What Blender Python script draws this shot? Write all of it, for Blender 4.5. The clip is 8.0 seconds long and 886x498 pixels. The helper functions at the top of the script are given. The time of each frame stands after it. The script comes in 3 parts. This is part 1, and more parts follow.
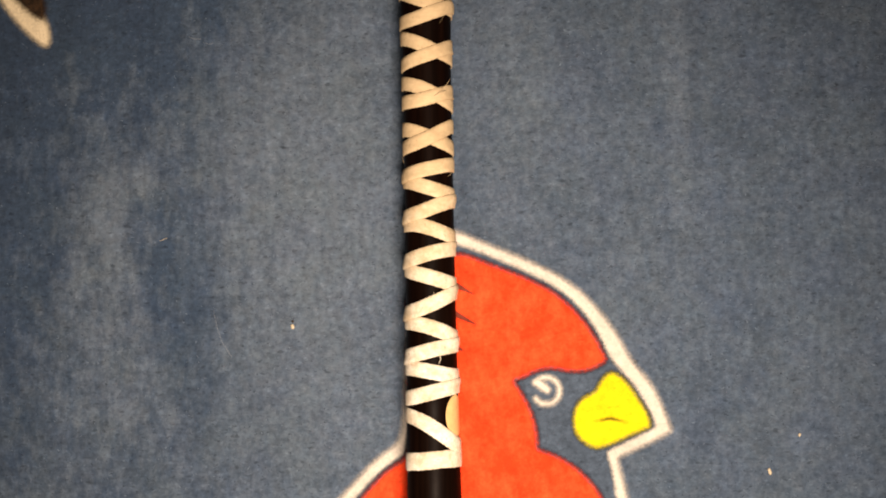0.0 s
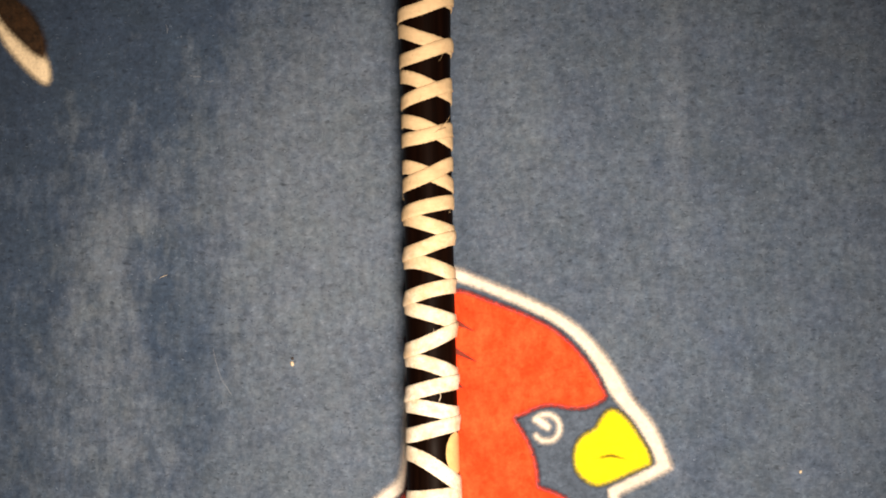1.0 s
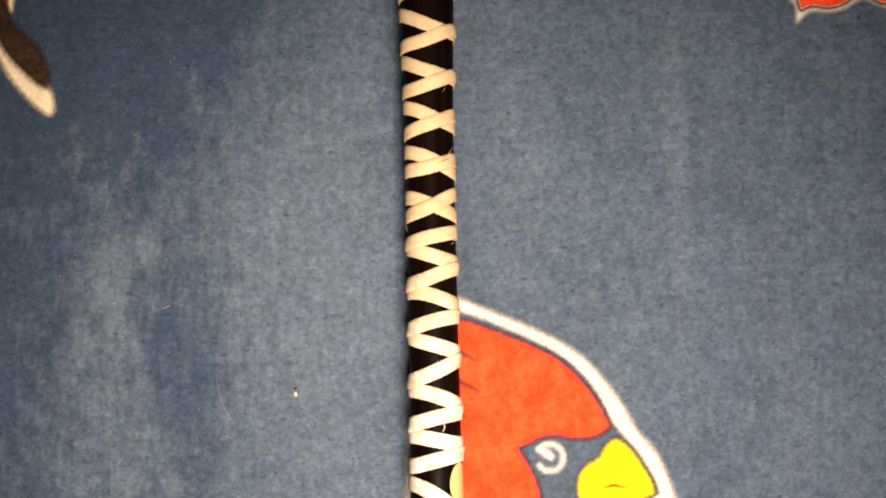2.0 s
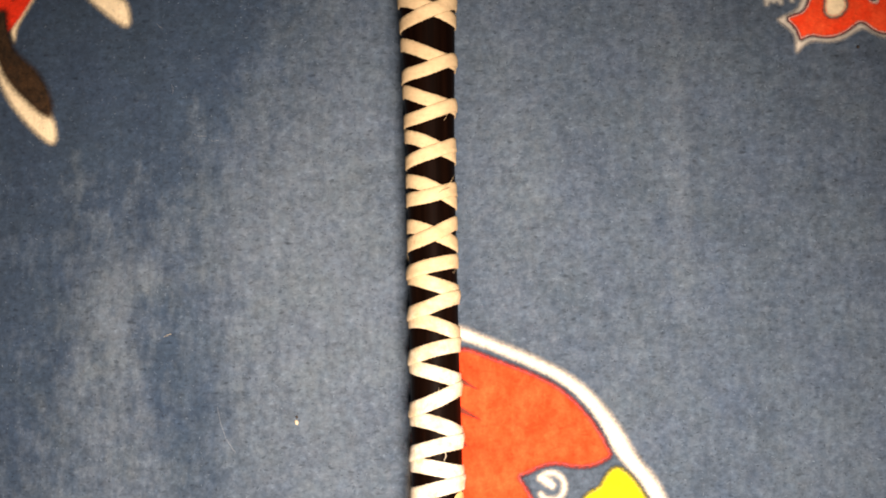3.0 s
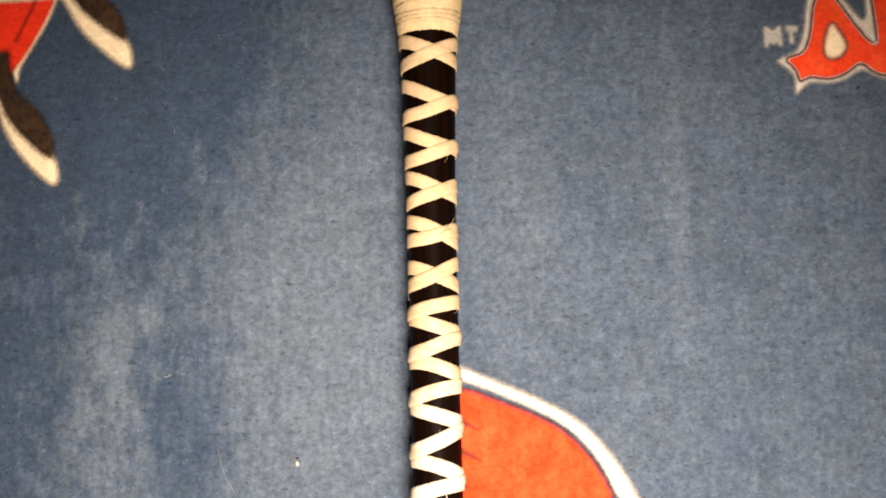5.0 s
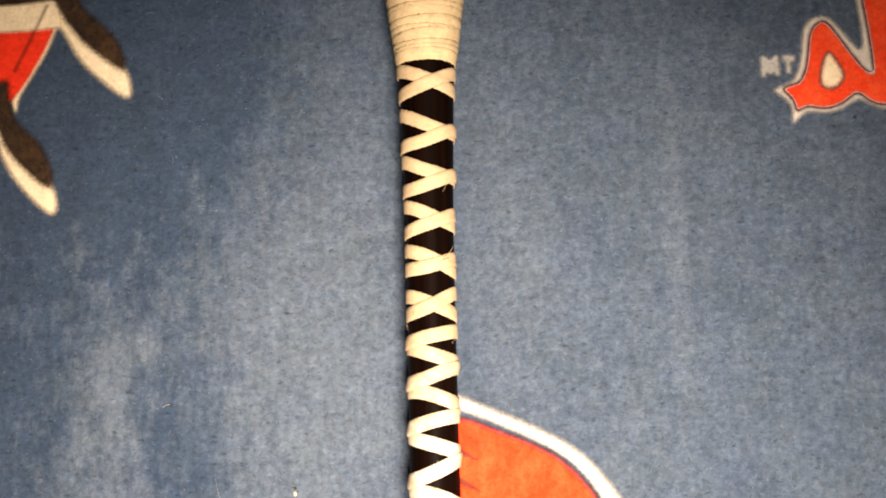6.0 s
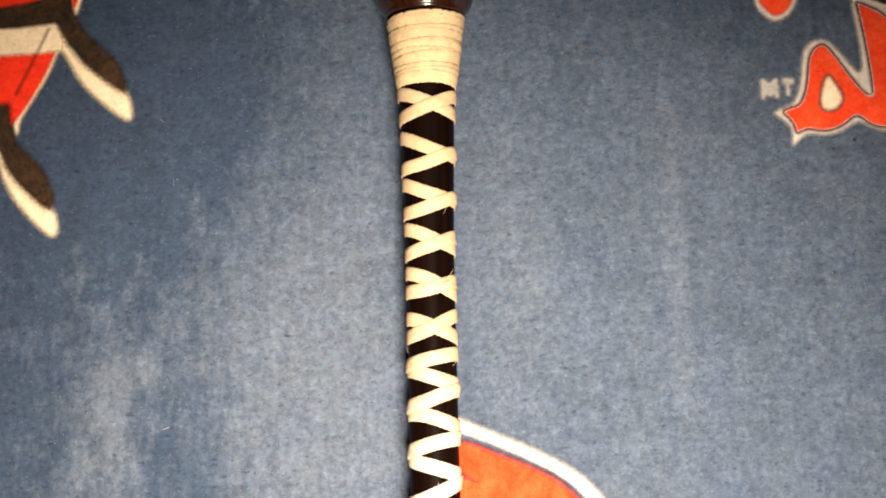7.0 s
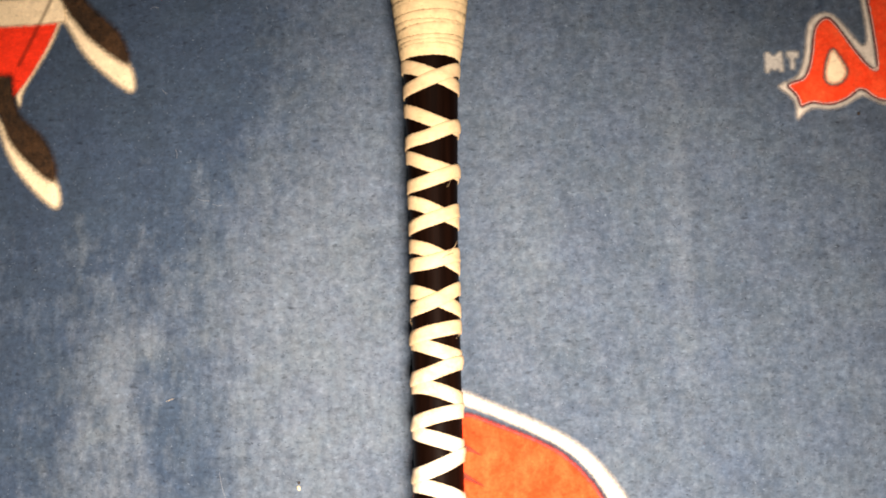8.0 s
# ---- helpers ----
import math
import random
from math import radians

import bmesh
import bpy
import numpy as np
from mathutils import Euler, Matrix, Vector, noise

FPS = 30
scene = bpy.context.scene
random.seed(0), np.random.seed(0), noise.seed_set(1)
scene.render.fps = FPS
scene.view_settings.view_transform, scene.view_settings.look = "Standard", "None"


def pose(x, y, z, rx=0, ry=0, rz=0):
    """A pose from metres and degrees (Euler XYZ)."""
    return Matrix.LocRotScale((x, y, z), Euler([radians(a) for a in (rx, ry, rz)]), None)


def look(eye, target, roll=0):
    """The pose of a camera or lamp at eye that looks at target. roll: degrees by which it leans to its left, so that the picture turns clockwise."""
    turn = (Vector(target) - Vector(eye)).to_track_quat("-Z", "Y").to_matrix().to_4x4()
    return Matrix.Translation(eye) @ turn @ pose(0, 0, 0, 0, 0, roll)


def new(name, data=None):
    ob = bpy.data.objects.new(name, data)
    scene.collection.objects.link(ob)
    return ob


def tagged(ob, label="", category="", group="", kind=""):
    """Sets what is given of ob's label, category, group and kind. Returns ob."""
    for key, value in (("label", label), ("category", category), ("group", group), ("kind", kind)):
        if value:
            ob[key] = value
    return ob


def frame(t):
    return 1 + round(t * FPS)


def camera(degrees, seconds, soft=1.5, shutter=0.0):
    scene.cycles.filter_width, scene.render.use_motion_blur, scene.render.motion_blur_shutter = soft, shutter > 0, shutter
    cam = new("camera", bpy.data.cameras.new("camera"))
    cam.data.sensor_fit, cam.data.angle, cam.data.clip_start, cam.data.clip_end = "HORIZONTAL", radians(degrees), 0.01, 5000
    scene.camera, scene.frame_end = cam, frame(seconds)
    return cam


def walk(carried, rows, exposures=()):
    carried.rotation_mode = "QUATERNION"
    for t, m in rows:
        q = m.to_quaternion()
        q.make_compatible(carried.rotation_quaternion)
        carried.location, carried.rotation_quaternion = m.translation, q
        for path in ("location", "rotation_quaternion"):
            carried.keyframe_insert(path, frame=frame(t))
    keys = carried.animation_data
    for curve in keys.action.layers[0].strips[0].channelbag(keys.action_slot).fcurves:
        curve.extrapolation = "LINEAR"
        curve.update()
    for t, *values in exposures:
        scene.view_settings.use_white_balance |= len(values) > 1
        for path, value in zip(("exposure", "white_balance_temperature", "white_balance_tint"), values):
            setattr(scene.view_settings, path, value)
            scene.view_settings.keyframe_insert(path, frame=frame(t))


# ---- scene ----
# A bat with a laced grip lies on a printed fleece blanket; the camera tilts slowly along its handle from about 0.7 m above.
cam = camera(35, 8.0, soft=1.9)
PATH = [
    (0, pose(0.0699, 0.0001, 0.7111, 1.435, 5.625, -1.722)),
    (0.5, pose(0.0693, 0.0000, 0.7113, 2.143, 5.521, -1.752)),
    (1, pose(0.0679, 0.0021, 0.7116, 2.773, 5.450, -1.798)),
    (1.5, pose(0.0655, 0.0062, 0.7131, 3.056, 5.303, -1.924)),
    (3, pose(0.0634, 0.0090, 0.7154, 4.590, 5.222, -1.929)),
    (3.5, pose(0.0634, 0.0097, 0.7159, 4.858, 5.233, -1.925)),
    (4, pose(0.0639, 0.0099, 0.7157, 5.164, 5.220, -1.959)),
    (4.5, pose(0.0639, 0.0135, 0.7159, 5.345, 5.306, -1.947)),
    (6, pose(0.0641, 0.0148, 0.7160, 6.965, 5.228, -1.995)),
    (6.5, pose(0.0649, 0.0180, 0.7166, 7.249, 5.297, -2.002)),
    (7, pose(0.0640, 0.0152, 0.7166, 7.840, 5.239, -2.012)),
    (7.5, pose(0.0636, 0.0138, 0.7161, 7.572, 5.267, -1.868)),
    (8, pose(0.0607, 0.0155, 0.7173, 6.725, 5.093, -1.872)),
]
EXPOSURES = [(0, -0.38, 7440, 19), (0.5, -0.14, 7430, 19), (1, -0.12, 7410, 19), (1.5, -0.03, 7370, 19), (3, 0.27, 7210, 19), (4.5, 0.39, 7210, 19), (6, 0.58, 7200, 19), (7, 0.79, 7180, 19), (8, 0.80, 7180, 19)]
walk(cam, PATH, EXPOSURES)

# ---- light: one warm torch-like lamp held beside the camera, whose pool fades outwards; the room's pale walls bounce it ----
world = bpy.data.worlds.new("world")
world.use_nodes = True
world.node_tree.nodes["Background"].inputs[0].default_value = (0.05, 0.05, 0.055, 1)
scene.world = world
lamp = new("room_lamp", bpy.data.lights.new("room_lamp", "SPOT"))
lamp.data.spot_size, lamp.data.spot_blend, lamp.data.shadow_soft_size = radians(53), 1.0, 0.11
lamp.data.energy, lamp.data.color = 78.0, (1.0, 0.90, 0.76)
lamp.matrix_world = look((0.158, -0.17, 0.80), (-0.003, -0.056, 0.0))


# ---- materials ----
def material(name):
    m = bpy.data.materials.new(name)
    m.use_nodes = True
    return m, m.node_tree, m.node_tree.nodes["Principled BSDF"]


def node(nt, kind, **values):
    n = nt.nodes.new(kind)
    for key, value in values.items():
        n.inputs[key.replace("_", " ")].default_value = value
    return n


def noise_tex(nt, coords, scale, detail=4.0, rough=0.6, stretch=None):
    if stretch:
        mp = node(nt, "ShaderNodeMapping", Scale=stretch)
        nt.links.new(coords, mp.inputs[0])
        coords = mp.outputs[0]
    n = node(nt, "ShaderNodeTexNoise", Scale=scale, Detail=detail, Roughness=rough)
    nt.links.new(coords, n.inputs["Vector"])
    return n.outputs["Fac"]


def remap(nt, value, a, b, c, d, smooth=False):
    n = node(nt, "ShaderNodeMapRange")
    if smooth:
        n.interpolation_type = "SMOOTHSTEP"
    for k, v in zip((1, 2, 3, 4), (a, b, c, d)):
        n.inputs[k].default_value = v
    nt.links.new(value, n.inputs[0])
    return n.outputs[0]


def calc(nt, op, a, b=0.0):
    n = nt.nodes.new("ShaderNodeMath")
    n.operation = op
    for k, v in ((0, a), (1, b)):
        if isinstance(v, (int, float)):
            n.inputs[k].default_value = v
        else:
            nt.links.new(v, n.inputs[k])
    return n.outputs[0]


def mixed(nt, fac, a, b, mode="MIX"):
    n = nt.nodes.new("ShaderNodeMix")
    n.data_type, n.blend_type = "RGBA", mode
    for k, v in ((0, fac), (6, a), (7, b)):
        if isinstance(v, (int, float, tuple)):
            n.inputs[k].default_value = (*v, 1) if isinstance(v, tuple) else v
        else:
            nt.links.new(v, n.inputs[k])
    return n.outputs[2]


def spot(nt, coords, x, y, rx, ry, edge, warp):
    """1 inside an ellipse in the plan (metres), 0 outside, with a ragged soft edge."""
    sep = nt.nodes.new("ShaderNodeSeparateXYZ")
    nt.links.new(coords, sep.inputs[0])
    dx = calc(nt, "DIVIDE", calc(nt, "SUBTRACT", sep.outputs[0], x), rx)
    dy = calc(nt, "DIVIDE", calc(nt, "SUBTRACT", sep.outputs[1], y), ry)
    d = calc(nt, "SQRT", calc(nt, "ADD", calc(nt, "MULTIPLY", dx, dx), calc(nt, "MULTIPLY", dy, dy)))
    d = calc(nt, "ADD", d, remap(nt, warp, 0.3, 0.7, -0.5, 0.5))
    return remap(nt, d, 1.0 - edge, 1.0 + edge, 1.0, 0.0, True)


def fleece(name, colour, printed=True, nap=1.0, worn=None, ink=1.0):
    """Brushed polyester fleece: short matted pile, soft streaks where the nap was stroked; prints fade out in the pile at their edges."""
    m, nt, bsdf = material(name)
    co = nt.nodes.new("ShaderNodeTexCoord").outputs["Object"]
    fine = noise_tex(nt, co, 900, 4, 0.75)
    tuft = noise_tex(nt, co, 300, 4, 0.65)
    clump = noise_tex(nt, co, 130, 4, 0.7)
    blot = noise_tex(nt, co, 48, 5, 0.7)
    soft = noise_tex(nt, co, 11, 5, 0.6, (1.5, 0.8, 1.0))
    streak = noise_tex(nt, co, 60, 4, 0.65, (1.0, 0.18, 1.0))
    weave = noise_tex(nt, co, 80, 3, 0.6, (0.12, 1.0, 1.0))
    shade = calc(nt, "MULTIPLY", remap(nt, fine, 0.3, 0.7, 1 - 0.06 * nap, 1 + 0.06 * nap), remap(nt, tuft, 0.3, 0.7, 1 - 0.21 * nap, 1 + 0.21 * nap))
    for pattern, depth in ((clump, 0.15), (blot, 0.10), (streak, 0.08), (weave, 0.06)):
        shade = calc(nt, "MULTIPLY", shade, remap(nt, pattern, 0.3, 0.7, 1 - depth * nap, 1 + depth * nap))
    # painted into the colour: light on standing tufts, shade in the gaps between them, short dark dashes where tufts
    # are parted
    fleck_up, gap, dash = noise_tex(nt, co, 430, 2, 0.5, (0.8, 1.15, 1.0)), noise_tex(nt, co, 360, 2, 0.5, (0.75, 1.2, 1.0)), noise_tex(nt, co, 330, 1, 0.5, (0.62, 1.35, 1.0))
    shade = calc(nt, "MULTIPLY", shade, remap(nt, fleck_up, 0.56, 0.74, 1.0, 1 + 0.28 * nap, True))
    shade = calc(nt, "MULTIPLY", shade, remap(nt, gap, 0.28, 0.42, 1 - 0.20 * nap, 1.0, True))
    shade = calc(nt, "MULTIPLY", shade, remap(nt, dash, 0.24, 0.37, 1 - 0.36 * nap, 1.0, True))
    dark = tuple(c * 0.9 for c in colour)
    if not printed:
        # stroked nap: flattened pale greyish patches and ruffled deep blue ones, most of them left of the bat; light
        # falloff at corners painted in too
        lie_and_dimming = remap(nt, soft, 0.3, 0.7, 0.92, 1.08)
        sep = nt.nodes.new("ShaderNodeSeparateXYZ")
        nt.links.new(co, sep.inputs[0])
        swirl = node(nt, "ShaderNodeTexNoise", Scale=62.0, Detail=6.0, Roughness=0.68, Distortion=0.5)
        mp = node(nt, "ShaderNodeMapping", Scale=(1.15, 0.75, 1.0), Rotation=(0, 0, 0.3))
        nt.links.new(co, mp.inputs[0])
        nt.links.new(mp.outputs[0], swirl.inputs["Vector"])
        ruffled = remap(nt, sep.outputs[0], -0.16, -0.07, 1.0, 0.36, True)
        wave = calc(nt, "MULTIPLY", remap(nt, swirl.outputs["Fac"], 0.32, 0.68, -0.21, 0.19), ruffled)
        lie_and_dimming = calc(nt, "MULTIPLY", lie_and_dimming, calc(nt, "ADD", wave, 1.0))
        lie_and_dimming = calc(nt, "MULTIPLY", lie_and_dimming, remap(nt, noise_tex(nt, co, 150, 4, 0.66), 0.3, 0.7, 0.89, 1.11))
        # pencil-like strokes and small tufts where a hand has gone through the pile
        combed = noise_tex(nt, co, 190, 3, 0.6, (1.0, 0.30, 1.0))
        lie_and_dimming = calc(nt, "MULTIPLY", lie_and_dimming, calc(nt, "ADD", calc(nt, "MULTIPLY", remap(nt, combed, 0.30, 0.66, -0.27, 0.14), ruffled), 1.0))
        warp = calc(nt, "ADD", calc(nt, "MULTIPLY", noise_tex(nt, co, 90, 6, 0.7, (1.0, 0.75, 1.0)), 0.6), calc(nt, "MULTIPLY", swirl.outputs["Fac"], 0.4))
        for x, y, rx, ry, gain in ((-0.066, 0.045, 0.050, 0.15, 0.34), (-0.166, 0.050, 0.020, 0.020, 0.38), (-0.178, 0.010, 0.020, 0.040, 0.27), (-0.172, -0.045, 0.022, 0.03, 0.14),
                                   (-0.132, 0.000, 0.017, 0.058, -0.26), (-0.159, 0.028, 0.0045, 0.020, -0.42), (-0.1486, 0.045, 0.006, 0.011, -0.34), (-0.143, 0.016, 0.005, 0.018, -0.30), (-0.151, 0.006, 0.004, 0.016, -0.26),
                                   # broad dark ones at left edge and upper left: light falloff put into the colour
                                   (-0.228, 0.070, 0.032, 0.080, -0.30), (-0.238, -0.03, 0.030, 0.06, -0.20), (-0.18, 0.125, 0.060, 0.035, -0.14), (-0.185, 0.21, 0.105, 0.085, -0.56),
                                   # the last one dims the upper right the same way, as painted falloff
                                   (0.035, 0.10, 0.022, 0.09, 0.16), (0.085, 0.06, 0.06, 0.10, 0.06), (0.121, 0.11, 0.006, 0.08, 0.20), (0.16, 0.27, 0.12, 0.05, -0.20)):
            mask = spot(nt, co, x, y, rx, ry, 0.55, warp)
            lie_and_dimming = calc(nt, "MULTIPLY", lie_and_dimming, remap(nt, mask, 0.0, 1.0, 1.0, 1.0 + gain))
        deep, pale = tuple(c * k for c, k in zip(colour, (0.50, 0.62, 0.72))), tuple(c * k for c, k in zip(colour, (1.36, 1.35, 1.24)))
        colour = mixed(nt, remap(nt, lie_and_dimming, 0.62, 1.40, 0.0, 1.0), deep, pale)
        # the dye has faded unevenly, warmer here and greener there
        for scale, warm, cool in ((210, (1.025, 1.0, 0.985), (0.975, 1.0, 1.015)), (34, (1.015, 1.01, 0.98), (0.99, 0.99, 1.015))):
            tint = mixed(nt, remap(nt, noise_tex(nt, co, scale, 2, 0.5), 0.36, 0.64, 0.0, 1.0), cool, warm)
            colour = mixed(nt, 1.0, colour, tint, "MULTIPLY")
    else:
        hue = noise_tex(nt, co, 120, 4, 0.6)
        colour = mixed(nt, remap(nt, hue, 0.35, 0.65, 0.0, 1.0), dark, colour)
        if worn:
            thin = noise_tex(nt, co, 75, 6, 0.76, (1.0, 0.7, 1.0))
            colour = mixed(nt, remap(nt, thin, 0.42, 0.72, 0.0, 1.0), colour, worn)
    grey = nt.nodes.new("ShaderNodeCombineColor")
    for k in range(3):
        nt.links.new(shade, grey.inputs[k])
    nt.links.new(mixed(nt, 1.0, colour, grey.outputs[0], "MULTIPLY"), bsdf.inputs["Base Color"])
    bsdf.inputs["Roughness"].default_value = 1.0
    bsdf.inputs["Specular IOR Level"].default_value = 0.1
    bsdf.inputs["Sheen Weight"].default_value = 0.08
    bsdf.inputs["Sheen Roughness"].default_value = 0.5
    bump = node(nt, "ShaderNodeBump", Strength=0.9, Distance=0.0009)
    nt.links.new(calc(nt, "ADD", calc(nt, "MULTIPLY", fine, 0.6), tuft), bump.inputs["Height"])
    nt.links.new(bump.outputs[0], bsdf.inputs["Normal"])
    if printed:
        edge = nt.nodes.new("ShaderNodeAttribute")
        edge.attribute_name = "edge"
        rim = calc(nt, "MULTIPLY", edge.outputs["Fac"], calc(nt, "SUBTRACT", 1.0, edge.outputs["Fac"]))
        ragged = calc(nt, "ADD", edge.outputs["Fac"], calc(nt, "MULTIPLY", rim, remap(nt, noise_tex(nt, co, 700, 3, 0.7), 0.25, 0.75, -0.9, 0.9)))
        alpha = calc(nt, "POWER", remap(nt, ragged, 0.02, 0.98, 0.0, 1.0), 1.7)
        nt.links.new(calc(nt, "MULTIPLY", alpha, ink), bsdf.inputs["Alpha"])
    return m


def lacquer(name, rough, gloss, tone):
    """Black-brown stained wood under gloss, fine long grain and hairline scratches along the bat."""
    m, nt, bsdf = material(name)
    co = nt.nodes.new("ShaderNodeTexCoord").outputs["Object"]
    grain = noise_tex(nt, co, 420, 5, 0.65, (1.0, 0.03, 1.0))
    wear = noise_tex(nt, co, 90, 4, 0.6)
    col = mixed(nt, remap(nt, grain, 0.4, 0.75, 0.0, 1.0), tuple(c * 0.4 for c in tone), tone)
    nt.links.new(col, bsdf.inputs["Base Color"])
    nt.links.new(remap(nt, wear, 0.3, 0.7, rough - 0.06, rough + 0.08), bsdf.inputs["Roughness"])
    bsdf.inputs["Specular IOR Level"].default_value = gloss
    bump = node(nt, "ShaderNodeBump", Strength=0.12, Distance=0.0003)
    nt.links.new(grain, bump.inputs["Height"])
    nt.links.new(bump.outputs[0], bsdf.inputs["Normal"])
    return m


def cotton_tape(name, colour, grubby, clean=None):
    """Flat woven cotton tape, handled: cream with tan smudges and a fine weave."""
    m, nt, bsdf = material(name)
    co = nt.nodes.new("ShaderNodeTexCoord").outputs["Object"]
    weave = noise_tex(nt, co, 1500, 2, 0.6)
    fibre = noise_tex(nt, co, 500, 4, 0.7, (0.25, 1.0, 1.0))
    smudge = noise_tex(nt, co, 120, 5, 0.7)
    speck = noise_tex(nt, co, 420, 3, 0.7)
    if clean:
        sep = nt.nodes.new("ShaderNodeSeparateXYZ")
        nt.links.new(co, sep.inputs[0])
        handled = calc(nt, "ADD", sep.outputs[1], remap(nt, smudge, 0.0, 1.0, -0.03, 0.03))
        colour = mixed(nt, remap(nt, handled, -0.05, 0.07, 0.0, 1.0, True), clean, colour)
    col = mixed(nt, remap(nt, smudge, 0.40, 0.72, 0.0, grubby), colour, (0.50, 0.36, 0.21))
    col = mixed(nt, remap(nt, speck, 0.62, 0.72, 0.0, 0.7 * grubby), col, (0.26, 0.17, 0.10))
    col = mixed(nt, remap(nt, fibre, 0.3, 0.7, 0.2 + 0.35 * grubby, 0.0), col, (0.46, 0.33, 0.19))
    nt.links.new(col, bsdf.inputs["Base Color"])
    bsdf.inputs["Roughness"].default_value = 0.85
    bsdf.inputs["Specular IOR Level"].default_value = 0.25
    bump = node(nt, "ShaderNodeBump", Strength=0.5, Distance=0.0003)
    nt.links.new(calc(nt, "ADD", weave, fibre), bump.inputs["Height"])
    nt.links.new(bump.outputs[0], bsdf.inputs["Normal"])
    return m


def plain(name, colour, rough=0.8, scale=30.0, spread=0.08):
    m, nt, bsdf = material(name)
    co = nt.nodes.new("ShaderNodeTexCoord").outputs["Object"]
    n = noise_tex(nt, co, scale, 4, 0.6)
    nt.links.new(mixed(nt, remap(nt, n, 0.3, 0.7, 0.0, 1.0), tuple(c * (1 - spread) for c in colour), tuple(min(1, c * (1 + spread)) for c in colour)), bsdf.inputs["Base Color"])
    bsdf.inputs["Roughness"].default_value = rough
    bump = node(nt, "ShaderNodeBump", Strength=0.1, Distance=0.001)
    nt.links.new(noise_tex(nt, co, scale * 12, 3, 0.6), bump.inputs["Height"])
    nt.links.new(bump.outputs[0], bsdf.inputs["Normal"])
    return m


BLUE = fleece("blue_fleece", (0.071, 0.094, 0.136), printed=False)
BLUE_PRINT = fleece("slate_print", (0.066, 0.092, 0.132))
NAVY_PRINT = fleece("navy_print", (0.030, 0.036, 0.052))
WHITE_PRINT = fleece("white_print", (0.67, 0.61, 0.535), nap=0.5, worn=(0.59, 0.54, 0.48))
CREAM_PRINT = fleece("cream_print", (0.95, 0.78, 0.53), nap=0.4)
PALE_PRINT = fleece("pale_lettering_print", (0.60, 0.58, 0.54), nap=0.8, ink=0.75)
RED_PRINT = fleece("red_print", (0.88, 0.054, 0.015), nap=0.5, worn=(0.93, 0.110, 0.036))
YELLOW_PRINT = fleece("yellow_print", (0.76, 0.62, 0.016), nap=0.5)
DEEP_RED_PRINT = fleece("deep_red_print", (0.92, 0.040, 0.014), nap=0.5)
DULL_RED_PRINT = fleece("dull_red_print", (0.20, 0.040, 0.026), nap=0.6)
OLIVE_PRINT = fleece("olive_print", (0.16, 0.11, 0.012), nap=0.6, ink=0.8)
SEAM_PRINT = fleece("seam_print", (0.05, 0.022, 0.012), nap=0.6, ink=0.34)
DARK_PRINT = fleece("brown_black_print", (0.026, 0.016, 0.010), nap=1.2, worn=(0.075, 0.038, 0.018))
LACQUER = lacquer("matt_dark_lacquer", 0.45, 0.025, (0.0075, 0.0029, 0.0017))
# same lacquer on the knob, its tone raised to paint in the light it catches
KNOB_LACQUER_LIT = lacquer("glossy_lit_lacquer", 0.16, 1.0, (0.045, 0.013, 0.006))
TAPE = cotton_tape("cotton_tape", (0.70, 0.52, 0.315), 0.9, (0.94, 0.88, 0.76))
TAPE_COIL = cotton_tape("cotton_tape_coiled", (0.82, 0.63, 0.36), 0.75)
WALL_PAINT = plain("wall_paint", (0.72, 0.69, 0.64), 0.9, 4.0, 0.03)
CEILING_PAINT = plain("ceiling_paint", (0.8, 0.79, 0.77), 0.9, 4.0, 0.03)
FLOOR_WOOD = plain("floor_boards", (0.30, 0.19, 0.11), 0.45, 8.0, 0.2)
BARE_WOOD = plain("pale_bare_wood", (0.72, 0.46, 0.20), 0.4, 220.0, 0.12)
LINT_PALE = plain("pale_lint", (0.55, 0.46, 0.33), 0.9, 900.0, 0.2)
def fibre_mix():
    m, nt, bsdf = material("pile_fibres")
    geo = nt.nodes.new("ShaderNodeNewGeometry")
    shade = remap(nt, geo.outputs["Random Per Island"], 0.0, 1.0, 0.0, 1.0)
    # near-black fibres carry the shade of small pits in the nap as colour
    nt.links.new(mixed(nt, remap(nt, shade, 0.45, 0.62, 0.0, 1.0, True), (0.018, 0.024, 0.036), mixed(nt, remap(nt, shade, 0.6, 1.0, 0.0, 1.0), (0.085, 0.112, 0.155), (0.19, 0.25, 0.33))), bsdf.inputs["Base Color"])
    bsdf.inputs["Roughness"].default_value = 0.9
    bsdf.inputs["Specular IOR Level"].default_value = 0.1
    return m


FIBRES = fibre_mix()
PALE_FIBRE = plain("faint_fibre", (0.19, 0.22, 0.27), 0.9, 900.0, 0.2)
LINT_DARK = plain("dark_lint", (0.03, 0.022, 0.018), 0.9, 900.0, 0.2)


from mathutils.geometry import delaunay_2d_cdt


# ---- shape helpers ----
def part(name, bm, mat, parent=None, label=""):
    me = bpy.data.meshes.new(name)
    bm.to_mesh(me)
    bm.free()
    me.materials.append(mat)
    ob = new(name, me)
    ob.parent = parent
    if label:
        tagged(ob, label)
    return ob


def box(bm, lo, hi, bevel=0.0):
    c, s = [(a + b) / 2 for a, b in zip(lo, hi)], [b - a for a, b in zip(lo, hi)]
    made = bmesh.ops.create_cube(bm, size=1, matrix=Matrix.Translation(c) @ Matrix.Diagonal((*s, 1)))
    if bevel:
        edges = {e for v in made["verts"] for e in v.link_edges}
        bmesh.ops.bevel(bm, geom=list(edges), offset=bevel, segments=3, affect="EDGES")


